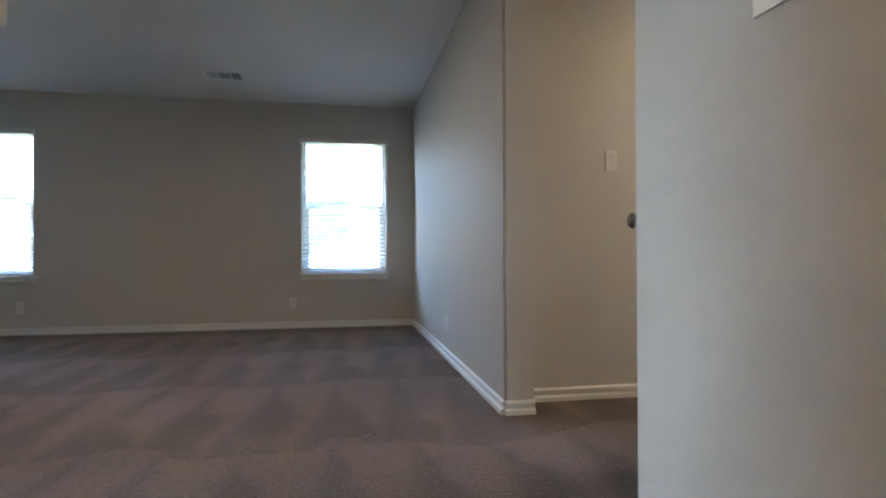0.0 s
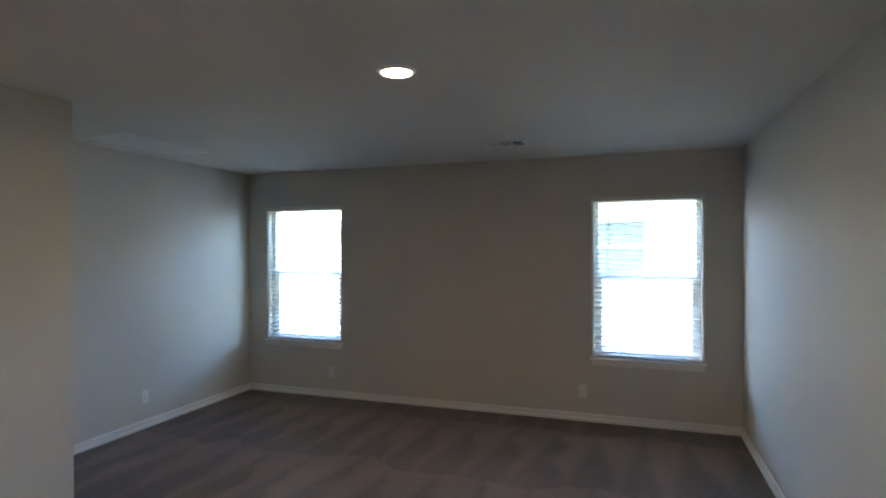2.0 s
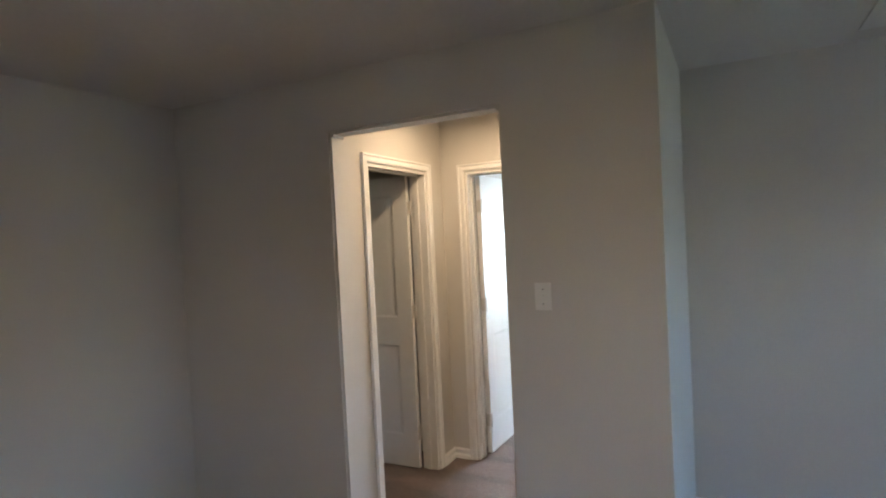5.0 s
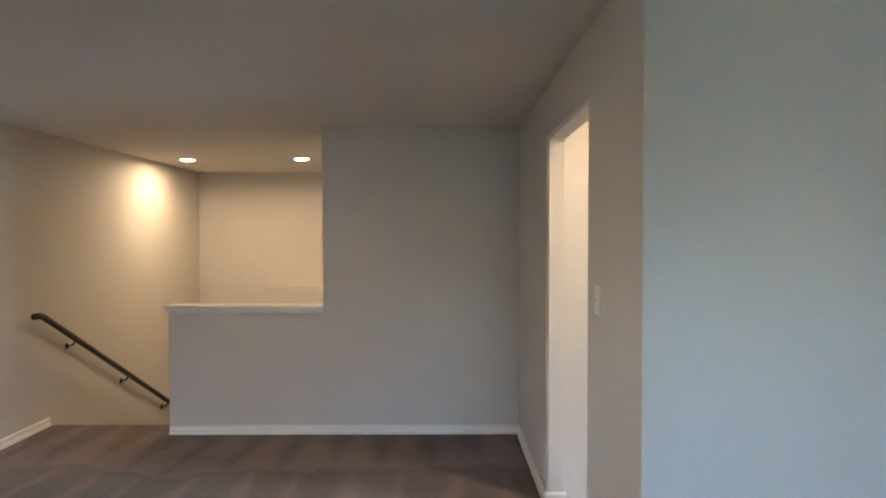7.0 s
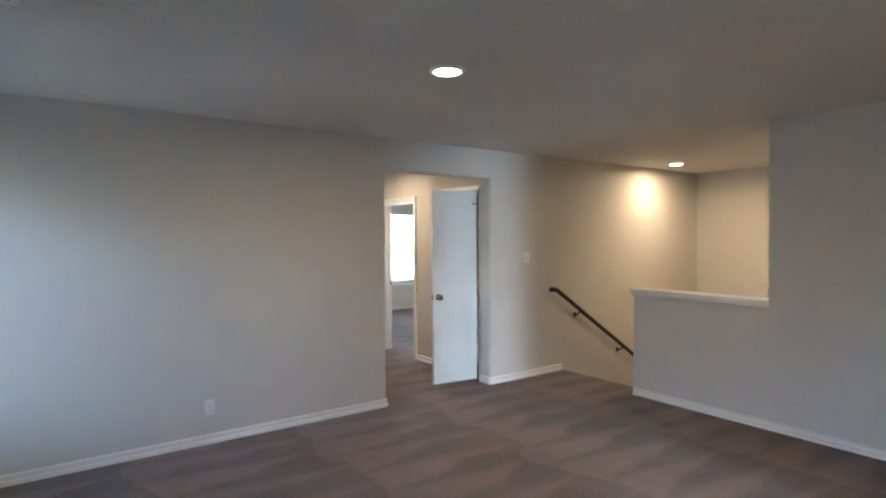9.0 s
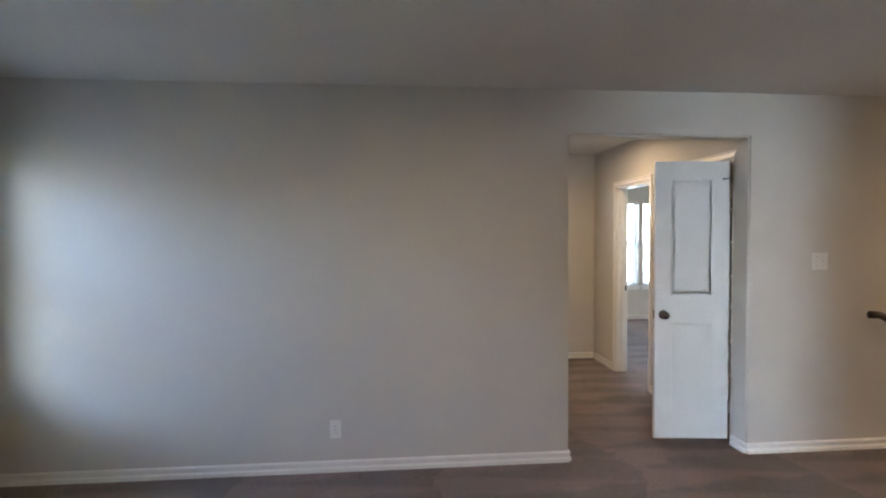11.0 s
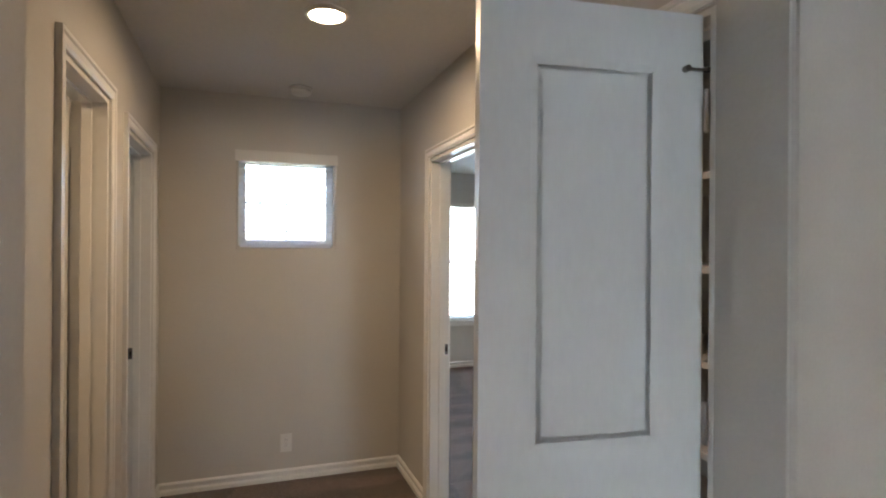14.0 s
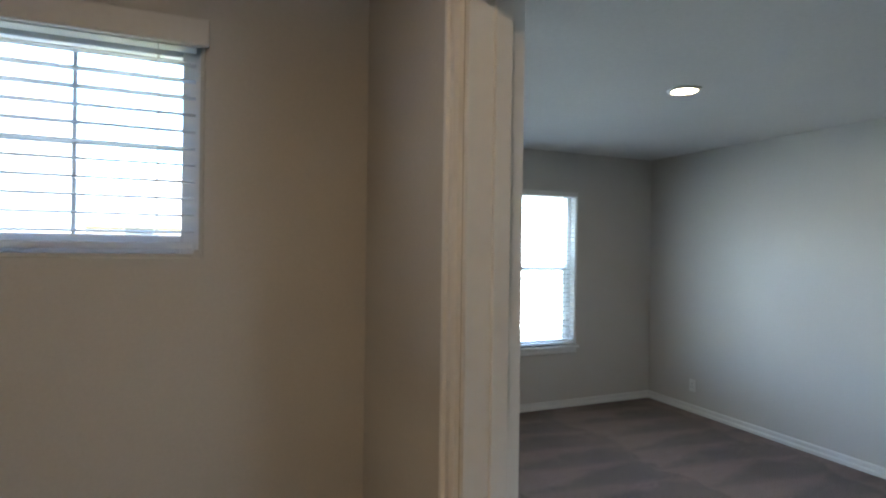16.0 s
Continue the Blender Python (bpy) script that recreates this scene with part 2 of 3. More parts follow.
# ---------- structure ----------
H = 2.44
T = 0.115
T_E = 0.155      # the thicker wall between the loft and the passage
RISE, RUN, NOSE = 0.18, 0.283, -5.88
LOW = -1.80
X_B = -3.90      # face of the wall with the side hall
X_L = -5.005      # far side of the window bay
Y_C = -2.945      # return wall of the bay
Y_S = -5.664      # half wall at the stairs
X_ST = -2.34     # side of the stairwell
Y_BACK = -8.75
X_END = 2.925     # end of the passage
Y_VL, Y_VR = -3.33, -4.815
X_R, Y_R = 5.765, -8.61
X_LW = 7.35
X_HB, Y_HL, Y_HR = -5.20, -4.55, -3.46
X_BB, Y_BL = -9.32, -4.42

wall("wall_east", "x", 0, T_E, Y_BACK - T, 0.15, LOW, H, [(-4.785, -3.54, -0.02, 2.15)])
WIN1 = (-4.755, -3.838, 0.59, 2.052)
WIN2 = (-1.222, -0.308, 0.59, 2.052)
wall("wall_north", "y", 0, 0.15, X_L - T, 0, -0.2, H, [WIN1, WIN2])
wall("wall_bay_west", "x", X_L - T, X_L, Y_C, 0, -0.2, H)
wall("wall_bay_south", "y", Y_C - T, Y_C, X_L - T, X_B - T, -0.2, H)
wall("wall_west", "x", X_B - T, X_B, Y_S, Y_C, -0.2, H, [(-4.497, -3.59, -0.02, 2.138)])
wall("wall_south", "y", Y_S - T, Y_S, X_B - T, -1.11, LOW, H, [(X_ST, -1.11, 0.995, H)], soft=0)
wall("wall_stair_west", "x", X_ST - T, X_ST, Y_BACK, Y_S - T, LOW, H)
wall("wall_stair_south", "y", Y_BACK - T, Y_BACK, X_ST - T, 0, LOW, H)
# passage behind the east wall
D_LINEN = (1.07, 1.635, -0.02, 2.035)
D_BEDL = (1.96, 2.65, -0.02, 1.998)
D_BEDR = (1.495, 2.262, -0.02, 1.998)
D_CLOS = (0.214, 0.834, -0.02, 2.035)
V_WIN = (-4.366, -3.772, 1.485, 2.062)
wall("wall_passage_north", "y", Y_VL, Y_VL + T, T_E, X_END, -0.2, H, [D_LINEN, D_BEDL], soft=0)
wall("wall_passage_south", "y", Y_VR - T, Y_VR, T_E, X_END, -0.2, H, [D_CLOS, D_BEDR], soft=0)
wall("wall_passage_end", "x", X_END, X_END + 0.15, Y_VR, Y_VL, -0.2, H, [V_WIN])
# closet, south bedroom
wall("wall_closet_back", "y", -5.50, -5.40, T_E, 1.0, -0.2, H)
BR_WIN = (-7.675, -6.765, 0.59, 2.052)
BR_WIN2 = (-6.690, -5.780, 0.59, 2.052)
wall("wall_bedroom_south_west", "x", 0.95, 1.05, Y_R - T, Y_VR - T, -0.2, H)
wall("wall_bedroom_south_south", "y", Y_R - T, Y_R, 1.05, X_R + 0.15, -0.2, H)
wall("wall_bedroom_south_east", "x", X_R, X_R + 0.15, Y_R, Y_VR, -0.2, H, [BR_WIN, BR_WIN2])
wall("wall_bedroom_south_north", "y", Y_VR - T, Y_VR, X_END, X_R, -0.2, H)
# linen room, north bedroom
BL_WIN = (-1.94, -1.03, 0.59, 2.052)
wall("wall_linen_east", "x", 1.68, 1.78, Y_VL + T, 0.9, -0.2, H)
wall("wall_linen_north", "y", -1.6, -1.5, T_E, 1.68, -0.2, H)
wall("wall_bedroom_north_north", "y", 0.9, 1.02, 1.68, X_LW + 0.15, -0.2, H)
wall("wall_bedroom_north_east", "x", X_LW, X_LW + 0.15, Y_VL, 0.9, -0.2, H, [BL_WIN])
wall("wall_bedroom_north_south", "y", Y_VL, Y_VL + T, X_END, X_LW, -0.2, H)
# side hall and west bedroom
D_HALL = (-4.96, -4.28, -0.02, 2.035)
D_BEDB = (-4.363, -3.644, -0.02, 2.035)
BB_WIN = (-3.862, -2.967, 0.62, 2.04)
wall("wall_hall_south", "y", Y_HL - T, Y_HL, X_HB, X_B - T, -0.2, H, [D_HALL], soft=0)
wall("wall_hall_north", "y", Y_HR, Y_HR + T, X_HB, X_B - T, -0.2, H)
wall("wall_hall_west", "x", X_HB - T, X_HB, -6.2, Y_HR + T, -0.2, H, [D_BEDB], soft=0)
wall("wall_side_room_south", "y", -6.3, -6.2, X_HB - T, X_B - T, -0.2, H)
wall("wall_side_room_east", "x", X_B - T, X_B, -6.3, Y_S - T, -0.2, H)
wall("wall_bedroom_west_west", "x", X_BB - 0.15, X_BB, Y_BL - 0.12, 0.12, -0.2, H, [BB_WIN])
wall("wall_bedroom_west_south", "y", Y_BL - T, Y_BL, X_BB, X_HB - T, -0.2, H)
wall("wall_bedroom_west_north", "y", 0.0, 0.12, X_BB, X_L - T, -0.2, H)
wall("wall_bedroom_west_east", "x", X_HB - T, X_HB, Y_HR + T, 0, -0.2, H)


def slab(name, rects, z0, z1, mat, label, category):
    for x0, y0, x1, y1 in rects:
        bm = bmesh.new()
        box(bm, x0, y0, z0, x1, y1, z1)
        tagged(part(name, bm, mat), label, category, kind="structure")


FLOOR_LABEL = "taupe cut-pile carpet with vacuum stripes"
slab("floor", [(X_B, Y_S, 0, 0.0), (X_L, Y_C, X_B, 0.0), (X_HB, Y_HL, X_B - T, Y_HR), (X_HB, -6.2, X_B - T, Y_HL), (-1.11, NOSE, 0, Y_S), (0.0, -4.785, T_E, -3.54), (X_B - T, -4.497, X_B, -3.59), (T_E, Y_VR, X_END, Y_VL), (D_CLOS[0], Y_VR - T, D_CLOS[1], Y_VR), (D_BEDR[0], Y_VR - T, D_BEDR[1], Y_VR), (D_LINEN[0], Y_VL, D_LINEN[1], Y_VL + T), (D_BEDL[0], Y_VL, D_BEDL[1], Y_VL + T), (T_E, -5.40, 0.95, Y_VR - T),
               (1.05, Y_R, X_R, Y_VR - T), (T_E, Y_VL + T, 1.68, -1.6), (1.78, Y_VL + T, X_LW, 0.9), (X_HB - T, D_BEDB[0], X_HB, D_BEDB[1]),
               (X_BB, Y_BL, X_HB - T, 0)], -0.2, 0.0, CARPET, FLOOR_LABEL, "carpet")
slab("ceiling", [(X_BB - 0.15, Y_BACK - T, T_E, 0.15), (T_E, Y_VR, X_END + 0.15, Y_VL), (T_E, Y_R - T, X_R + 0.15, Y_VR), (T_E, Y_VL, X_LW + 0.15, 1.02)],
     H, H + 0.18, CEIL, "white textured drywall ceiling", "ceiling")

# stairs going down beside the east wall
stairs = empty("stairs", pose(-0.55, NOSE, 0), "carpeted stair flight descending beside a painted wall", "stairs", kind="structure")
for i in range(9):
    bm = bmesh.new()
    top = -(i + 1) * RISE
    box(bm, -0.56, -(i + 1) * RUN - (0.02 if i < 8 else 0.0), LOW, 0.547, -i * RUN - 0.002, top)
    part("step", bm, CARPET, stairs)
slab("landing", [(X_ST, Y_BACK, 0, NOSE - 9 * RUN), (X_ST, NOSE - 9 * RUN, -1.112, Y_S - T)], LOW - 0.2, LOW, CARPET, "carpeted lower stair landing", "carpet")
boxpart("wall_ledge", (X_ST, Y_BACK, LOW, -0.95, Y_BACK + 0.2, 0.90), WALL, bevel=0.006)
tagged(bpy.data.objects["wall_ledge"], "painted drywall ledge along the stairwell wall", "ledge", kind="structure")

# cap of the half wall
cap = empty("half_wall_cap", pose(0, 0, 0), "white painted wooden cap on the half wall", "wall cap", kind="structure")
boxpart("board", (X_ST, Y_S - T - 0.03, 1.000, -1.08, Y_S + 0.03, 1.028), TRIM, cap, 0.005)
bm = bmesh.new()
sweep(bm, ((0, 0), (0.008, 0.0), (0.014, 0.012), (0.018, 0.032), (0, 0.032)), (X_ST, Y_S, 0.966), (-1.092, Y_S, 0.966), (0, 1, 0))
part("moulding", bm, TRIM, cap)
bm = bmesh.new()
sweep(bm, ((0, 0), (0.008, 0.0), (0.014, 0.012), (0.018, 0.032), (0, 0.032)), (-1.11, Y_S + 0.014, 0.966), (-1.11, Y_S - T - 0.02, 0.966), (1, 0, 0))
part("moulding", bm, TRIM, cap)

# baseboards
baseboard([((X_L, 0), (0, 0), (0, -1)), ((0, 0), (0, -3.54), (-1, 0)), ((0, -4.785), (0, NOSE + 0.02), (-1, 0)),
           ((0, -3.54), (T_E, -3.54), (0, -1)), ((0, -4.785), (T_E, -4.785), (0, 1)),
           ((X_L, 0), (X_L, Y_C), (1, 0)), ((X_L, Y_C), (X_B, Y_C), (0, 1)), ((X_B, Y_C), (X_B, -3.59), (1, 0)), ((X_B, -4.497), (X_B, Y_S), (1, 0)),
           ((X_B, -3.59), (X_B - T, -3.59), (0, -1)), ((X_B, -4.497), (X_B - T, -4.497), (0, 1)),
           ((X_B, Y_S), (-1.11, Y_S), (0, 1)),
           ((T_E, Y_VL), (D_LINEN[0] - 0.056, Y_VL), (0, -1)), ((D_LINEN[1] + 0.056, Y_VL), (D_BEDL[0] - 0.056, Y_VL), (0, -1)), ((D_BEDL[1] + 0.056, Y_VL), (X_END, Y_VL), (0, -1)),
           ((X_END, Y_VL), (X_END, Y_VR), (-1, 0)), ((D_BEDR[1] + 0.056, Y_VR), (X_END, Y_VR), (0, 1)), ((D_CLOS[1] + 0.056, Y_VR), (D_BEDR[0] - 0.056, Y_VR), (0, 1)),
           ((1.05, Y_R), (X_R, Y_R), (0, 1)), ((X_R, Y_R), (X_R, Y_VR - T), (-1, 0)), ((2.33, Y_VR - T), (X_R, Y_VR - T), (0, -1)),
           ((X_LW, 0.9), (X_LW, Y_VL + T), (-1, 0)), ((1.78, 0.9), (X_LW, 0.9), (0, -1)), ((2.71, Y_VL + T), (X_LW, Y_VL + T), (0, 1)),
           ((X_HB, Y_HL), (D_HALL[0] - 0.056, Y_HL), (0, 1)), ((X_HB, Y_HL), (X_HB, D_BEDB[0] - 0.056), (1, 0)), ((X_HB, D_BEDB[1] + 0.056), (X_HB, Y_HR), (1, 0)), ((X_HB, Y_HR), (X_B - T, Y_HR), (0, -1)),
           ((X_BB, Y_BL), (X_BB, 0), (1, 0)), ((X_BB, Y_BL), (X_HB - T, Y_BL), (0, 1)), ((X_BB, 0), (X_HB - T, 0), (0, -1))])


# ---------- windows ----------
SLAT = {}


def window(name, m, w, h, grid=False, stool=True, label=""):
    """In local space the opening spans x 0..w and z 0..h, the room lies at y < 0 and the wall reaches from y 0 to 0.15."""
    win = empty(name, m, label or "white vinyl single-hung window with a painted stool", "window", kind="structure")
    y0, y1 = 0.085, 0.148
    for dims in ((0, y0, 0, 0.045, y1, h), (w - 0.045, y0, 0, w, y1, h), (0.045, y0, 0, w - 0.045, y1, 0.05), (0.045, y0, h - 0.045, w - 0.045, y1, h)):
        boxpart("window_frame", dims, VINYL, win, 0.004)
    if grid:
        boxpart("muntin", (w / 2 - 0.005, 0.105, 0.05, w / 2 + 0.005, 0.122, h - 0.045), VINYL, win, 0.003)
        boxpart("muntin", (0.045, 0.104, h / 2 - 0.007, w - 0.045, 0.123, h / 2 + 0.007), VINYL, win, 0.003)
        panes = [(0.045, 0.05, w - 0.045, h - 0.045)]
    else:
        boxpart("meeting_rail", (0.045, 0.09, h / 2 - 0.02, w - 0.045, 0.135, h / 2 + 0.02), VINYL, win, 0.004)
        for x in (0.045, w - 0.075):
            boxpart("sash_stile", (x, 0.095, 0.05, x + 0.03, 0.13, h / 2 - 0.02), VINYL, win, 0.003)
        panes = [(0.045, 0.05, w - 0.045, h / 2 - 0.02), (0.045, h / 2 + 0.02, w - 0.045, h - 0.045)]
    for xa, za, xb, zb in panes:
        p = boxpart("pane", (xa, 0.112, za, xb, 0.1145, zb), GLASS, win)
        p.visible_shadow = False
    if stool:
        boxpart("window_sill", (-0.03, -0.038, -0.022, w + 0.03, 0.084, 0.0), TRIM, win, 0.006)
        bm = bmesh.new()
        sweep(bm, ((0, 0), (0.006, 0), (0.013, 0.012), (0.013, 0.04), (0.017, 0.046), (0.017, 0.05), (0, 0.05)), (-0.012, 0, -0.074), (w + 0.012, 0, -0.074), (0, -1, 0))
        part("apron", bm, TRIM, win)
    return win


def blind(m, w, h, tilt, proud=False, label="white two-inch horizontal blind lowered in the window"):
    b = empty("window_blind", m, label, "blind", "window blinds")
    over = 0.016 if proud else 0.0
    boxpart("valance", (-0.004 - over, -0.026, h - 0.040, w + 0.004 + over, -0.004, h + (0.030 if w < 0.7 else 0.008)), VALANCE, b, 0.006)
    boxpart("headrail", (0.01, 0.004, h - 0.040, w - 0.01, 0.055, h - 0.002), BLIND, b, 0.003)
    key = round(w, 3)
    if key not in SLAT:
        bm = bmesh.new()
        n = 5
        rows = []
        for s in (0, 1):
            for i in range(n):
                y = -0.024 + 0.048 * i / (n - 1)
                z = 0.0028 * (1 - (2 * i / (n - 1) - 1) ** 2) + (0.0026 if s else 0)
                rows.append([bm.verts.new((x, y, z)) for x in (0.012, w - 0.012)])
        for s in (0, n):
            for i in range(n - 1):
                bm.faces.new((rows[s + i][0], rows[s + i][1], rows[s + i + 1][1], rows[s + i + 1][0]))
        for i in (0, n - 1):
            bm.faces.new((rows[i][0], rows[i][1], rows[n + i][1], rows[n + i][0]))
        SLAT[key] = finish("slat", bm, BLIND)
    z, i = 0.055, 0
    while z < h - 0.055:
        ob = new("slat", SLAT[key])
        ob.parent = b
        ob.matrix_basis = pose(0, 0.032, z, tilt + 1.3 * math.sin(i * 2.1))
        z, i = z + 0.0445, i + 1
    boxpart("bottom_rail", (0.012, 0.012, 0.012, w - 0.012, 0.054, 0.030), BLIND, b, 0.004)
    for x in (0.14, w / 2, w - 0.14) if w > 0.8 else (0.10, w - 0.10):
        for y in (0.0065, 0.0575):
            boxpart("ladder_cord", (x - 0.001, y - 0.0008, 0.02, x + 0.001, y + 0.0008, h - 0.04), BLIND, b)
    bm = bmesh.new()
    lathe(bm, ((0.003, 0), (0.0045, 0.02), (0.0035, 0.06), (0.0035, 0.55 * h), (0.002, 0.56 * h)), 8, pose(0.13, -0.004, h * 0.42))
    part("wand", bm, BLIND, b, "clear white tilt wand", smooth=True)
    return b


def glazed(name, axis, sign, face, span, tilt=0.0, grid=False, stool=True, proud=False):
    """A window with its blind in the wall face axis = face; the room lies on the side away from sign."""
    u0, u1, z0, z1 = span
    if axis == "y":
        m = pose(u0, face, z0) if sign > 0 else pose(u1, face, z0, 0, 0, 180)
    else:
        m = pose(face, u1, z0, 0, 0, -90) if sign > 0 else pose(face, u0, z0, 0, 0, 90)
    window(name, m, u1 - u0, z1 - z0, grid, stool, "" if not grid else "small white vinyl window with a four-pane grid")
    blind(m, u1 - u0, z1 - z0, tilt, proud)


glazed("window_1", "y", 1, 0.0, WIN1, 7, proud=True)
glazed("window_2", "y", 1, 0.0, WIN2, 10, proud=True)
glazed("window_3", "x", 1, X_END, V_WIN, 3, grid=True, stool=False, proud=True)
glazed("window_4", "x", 1, X_R, BR_WIN, 4)
glazed("window_7", "x", 1, X_R, BR_WIN2, 4)
glazed("window_5", "x", 1, X_LW, BL_WIN, 14)
window("window_6", pose(X_BB, BB_WIN[0], BB_WIN[2], 0, 0, 90), BB_WIN[1] - BB_WIN[0], BB_WIN[3] - BB_WIN[2])


# ---------- doors ----------
def casing(parent, m, w, h, far_side=True):
    """Moulded casing on one face of a wall: local x along the wall, room at y < 0, opening x 0..w, z 0..h."""
    prof = ((0.006, 0), (0.006, -0.010), (0.016, -0.015), (0.040, -0.012), (0.045, -0.018), (0.056, -0.018), (0.056, 0))

    def strip(p, q, side, up):
        bm = bmesh.new()
        rows = []
        for k, c in enumerate((p, q)):
            rows.append([bm.verts.new(c(o, d)) for o, d in prof])
        n = len(prof)
        for i in range(n):
            bm.faces.new((rows[0][i], rows[0][(i + 1) % n], rows[1][(i + 1) % n], rows[1][i]))
        bm.faces.new(rows[0]), bm.faces.new(rows[1][::-1])
        part("casing", bm, TRIM, parent, m=m)

    strip(lambda o, d: (-o, d, 0), lambda o, d: (-o, d, h + o), 0, 0)
    if far_side:
        strip(lambda o, d: (w + o, d, 0), lambda o, d: (w + o, d, h + o), 0, 0)
    strip(lambda o, d: (-o, d, h + o), lambda o, d: (w + o, d, h + o), 0, 0)


def knob_mesh(side):
    bm = bmesh.new()
    lathe(bm, ((0.033, 0.0), (0.033, 0.004), (0.030, 0.009), (0.014, 0.012), (0.011, 0.016), (0.011, 0.030), (0.016, 0.034), (0.026, 0.040), (0.0285, 0.048), (0.027, 0.057), (0.019, 0.063), (0.006, 0.065)), 24)
    return bm


def leaf(parent, m, w, h=2.02, t=0.035, pin_side=0):
    """A moulded two-panel door leaf: local x 0..w from the hinges, y 0..t, z from 0.012."""
    z0 = 0.012
    bm = bmesh.new()
    d = 0.003
    box(bm, 0.002, d, z0 + 0.002, w - 0.002, t - d, h - 0.002)
    st = 0.112
    rails = ((z0, 0.23), (0.86, 1.05), (h - 0.125, h))
    for ya, yb in ((0, d), (t - d, t)):
        for xa, xb in ((0, st), (w - st, w)):
            box(bm, xa, ya, z0, xb, yb, h)
        for za, zb in rails:
            box(bm, st, ya, za, w - st, yb, zb)
        for za, zb in ((0.23, 0.86), (1.05, h - 0.125)):
            # sloped moulding and raised field
            out, inn = (d, 0.001) if ya == 0 else (t - d, t - 0.001)
            ring = []
            for off, y in ((0.0, 0.0 if ya == 0 else t), (0.016, out), (0.030, out), (0.056, inn + (0.001 if ya == 0 else -0.001))):
                ring.append([bm.verts.new((x, y, z)) for x, z in ((st + off, za + off), (w - st - off, za + off), (w - st - off, zb - off), (st + off, zb - off))])
            for r, s in zip(ring, ring[1:]):
                for i in range(4):
                    bm.faces.new((r[i], r[(i + 1) % 4], s[(i + 1) % 4], s[i]))
            bm.faces.new(ring[-1])
    # closing faces on the four edges
    for dims in ((0, d, z0, 0.002, t - d, h), (w - 0.002, d, z0, w, t - d, h), (0.002, d, h - 0.002, w - 0.002, t - d, h), (0.002, d, z0, w - 0.002, t - d, z0 + 0.002)):
        box(bm, *dims)
    lf = part("leaf", bm, DOOR, parent, "white moulded two-panel door leaf", m=m)
    for y, rx in ((0.0, 90), (t, -90)):
        part("door_knob", knob_mesh(0), NICKEL, lf, "satin nickel round knob", smooth=True, m=pose(w - 0.06, y, 0.915, rx))
    boxpart("latch_plate", (w - 0.0005, t / 2 - 0.0125, 0.885, w + 0.0015, t / 2 + 0.0125, 0.945), NICKEL, lf, label="satin nickel latch plate")
    for z in (0.25, 1.09, 1.80):
        bm = bmesh.new()
        pin_y = t + 0.006 if pin_side else -0.006
        lathe(bm, ((0.003, -0.050), (0.0065, -0.046), (0.0065, 0.046), (0.003, 0.050)), 10, pose(-0.004, pin_y, z))
        # one plate on the leaf's edge, one reaching back to the jamb
        box(bm, -0.0022, 0.003, z - 0.044, 0.0004, t - 0.001, z + 0.044)
        box(bm, -0.017, pin_y - 0.0016, z - 0.044, -0.004, pin_y + 0.0016, z + 0.044)
        part("hinge", bm, HINGE, lf, "bright satin steel butt hinge")
    return lf


def doorway(name, m, w, h, depth, label, back=True, stop=0.05, far_side=True):
    """Jambs through the wall and casing on both faces. Local: opening x 0..w, wall y 0..depth, seen from y < 0."""
    d = empty(name, m, label, "door", kind="structure")
    j = 0.016
    boxpart("jamb", (0, -0.001, 0, j, depth + 0.001, h), TRIM, d, 0.002)
    boxpart("jamb", (w - j, -0.001, 0, w, depth + 0.001, h), TRIM, d, 0.002)
    boxpart("jamb", (j, -0.001, h - j, w - j, depth + 0.001, h), TRIM, d, 0.002)
    for dims in ((j, stop, 0, j + 0.010, stop + 0.035, h - j), (w - j - 0.010, stop, 0, w - j, stop + 0.035, h - j), (j + 0.01, stop, h - j - 0.010, w - j - 0.01, stop + 0.035, h - j)):
        boxpart("door_stop", dims, TRIM, d, 0.002)
    casing(d, pose(0, 0, 0), w, h, far_side)
    if back:
        casing(d, pose(w, depth, 0, 0, 0, 180), w, h)
    return d


def strike(d, m):
    bm = bmesh.new()
    box(bm, -0.0125, -0.001, -0.030, 0.0125, 0.001, 0.030)
    box(bm, -0.012, -0.004, -0.029, -0.016, 0.001, 0.029)
    part("strike_plate", bm, NICKEL, d, "satin nickel strike plate", m=m)
    # thin dark slip over the plate, colouring in the shade of its latch hole
    boxpart("hole_shade", (-0.006, -0.0016, -0.013, 0.006, -0.0012, 0.013), DARK, d, label="dark slip for the shade in the latch hole", m=m)


# closet door, leaf standing open into the passage (wall seen from y > Y_VR, so turned half round)
d = doorway("door_1", pose(D_CLOS[1], Y_VR, 0, 0, 0, 180), D_CLOS[1] - D_CLOS[0], 2.035, T, "white cased closet doorway, its two-panel door standing open", stop=0.045, far_side=False)
wc = D_CLOS[1] - D_CLOS[0]
closet_leaf = leaf(d, pose(wc - 0.061, -0.006, 0, 0, 0, -97.0), 0.530, pin_side=1)
bm = bmesh.new()
lathe(bm, ((0.009, -0.004), (0.009, 0.004), (0.006, 0.006)), 12, pose(-0.004, 0.041, 1.893))
box(bm, -0.050, 0.037, 1.889, 0.048, 0.045, 1.895)
for x in (-0.050, 0.048):
    lathe(bm, ((0.007, -0.010), (0.008, 0.0), (0.007, 0.008)), 10, pose(x, 0.040, 1.892, 90))
part("hinge_stop", bm, NICKEL, closet_leaf, "dark metal hinge-pin door stop")
# south bedroom
d = doorway("door_2", pose(D_BEDR[1], Y_VR, 0, 0, 0, 180), D_BEDR[1] - D_BEDR[0], 1.998, T, "white cased bedroom doorway standing open")
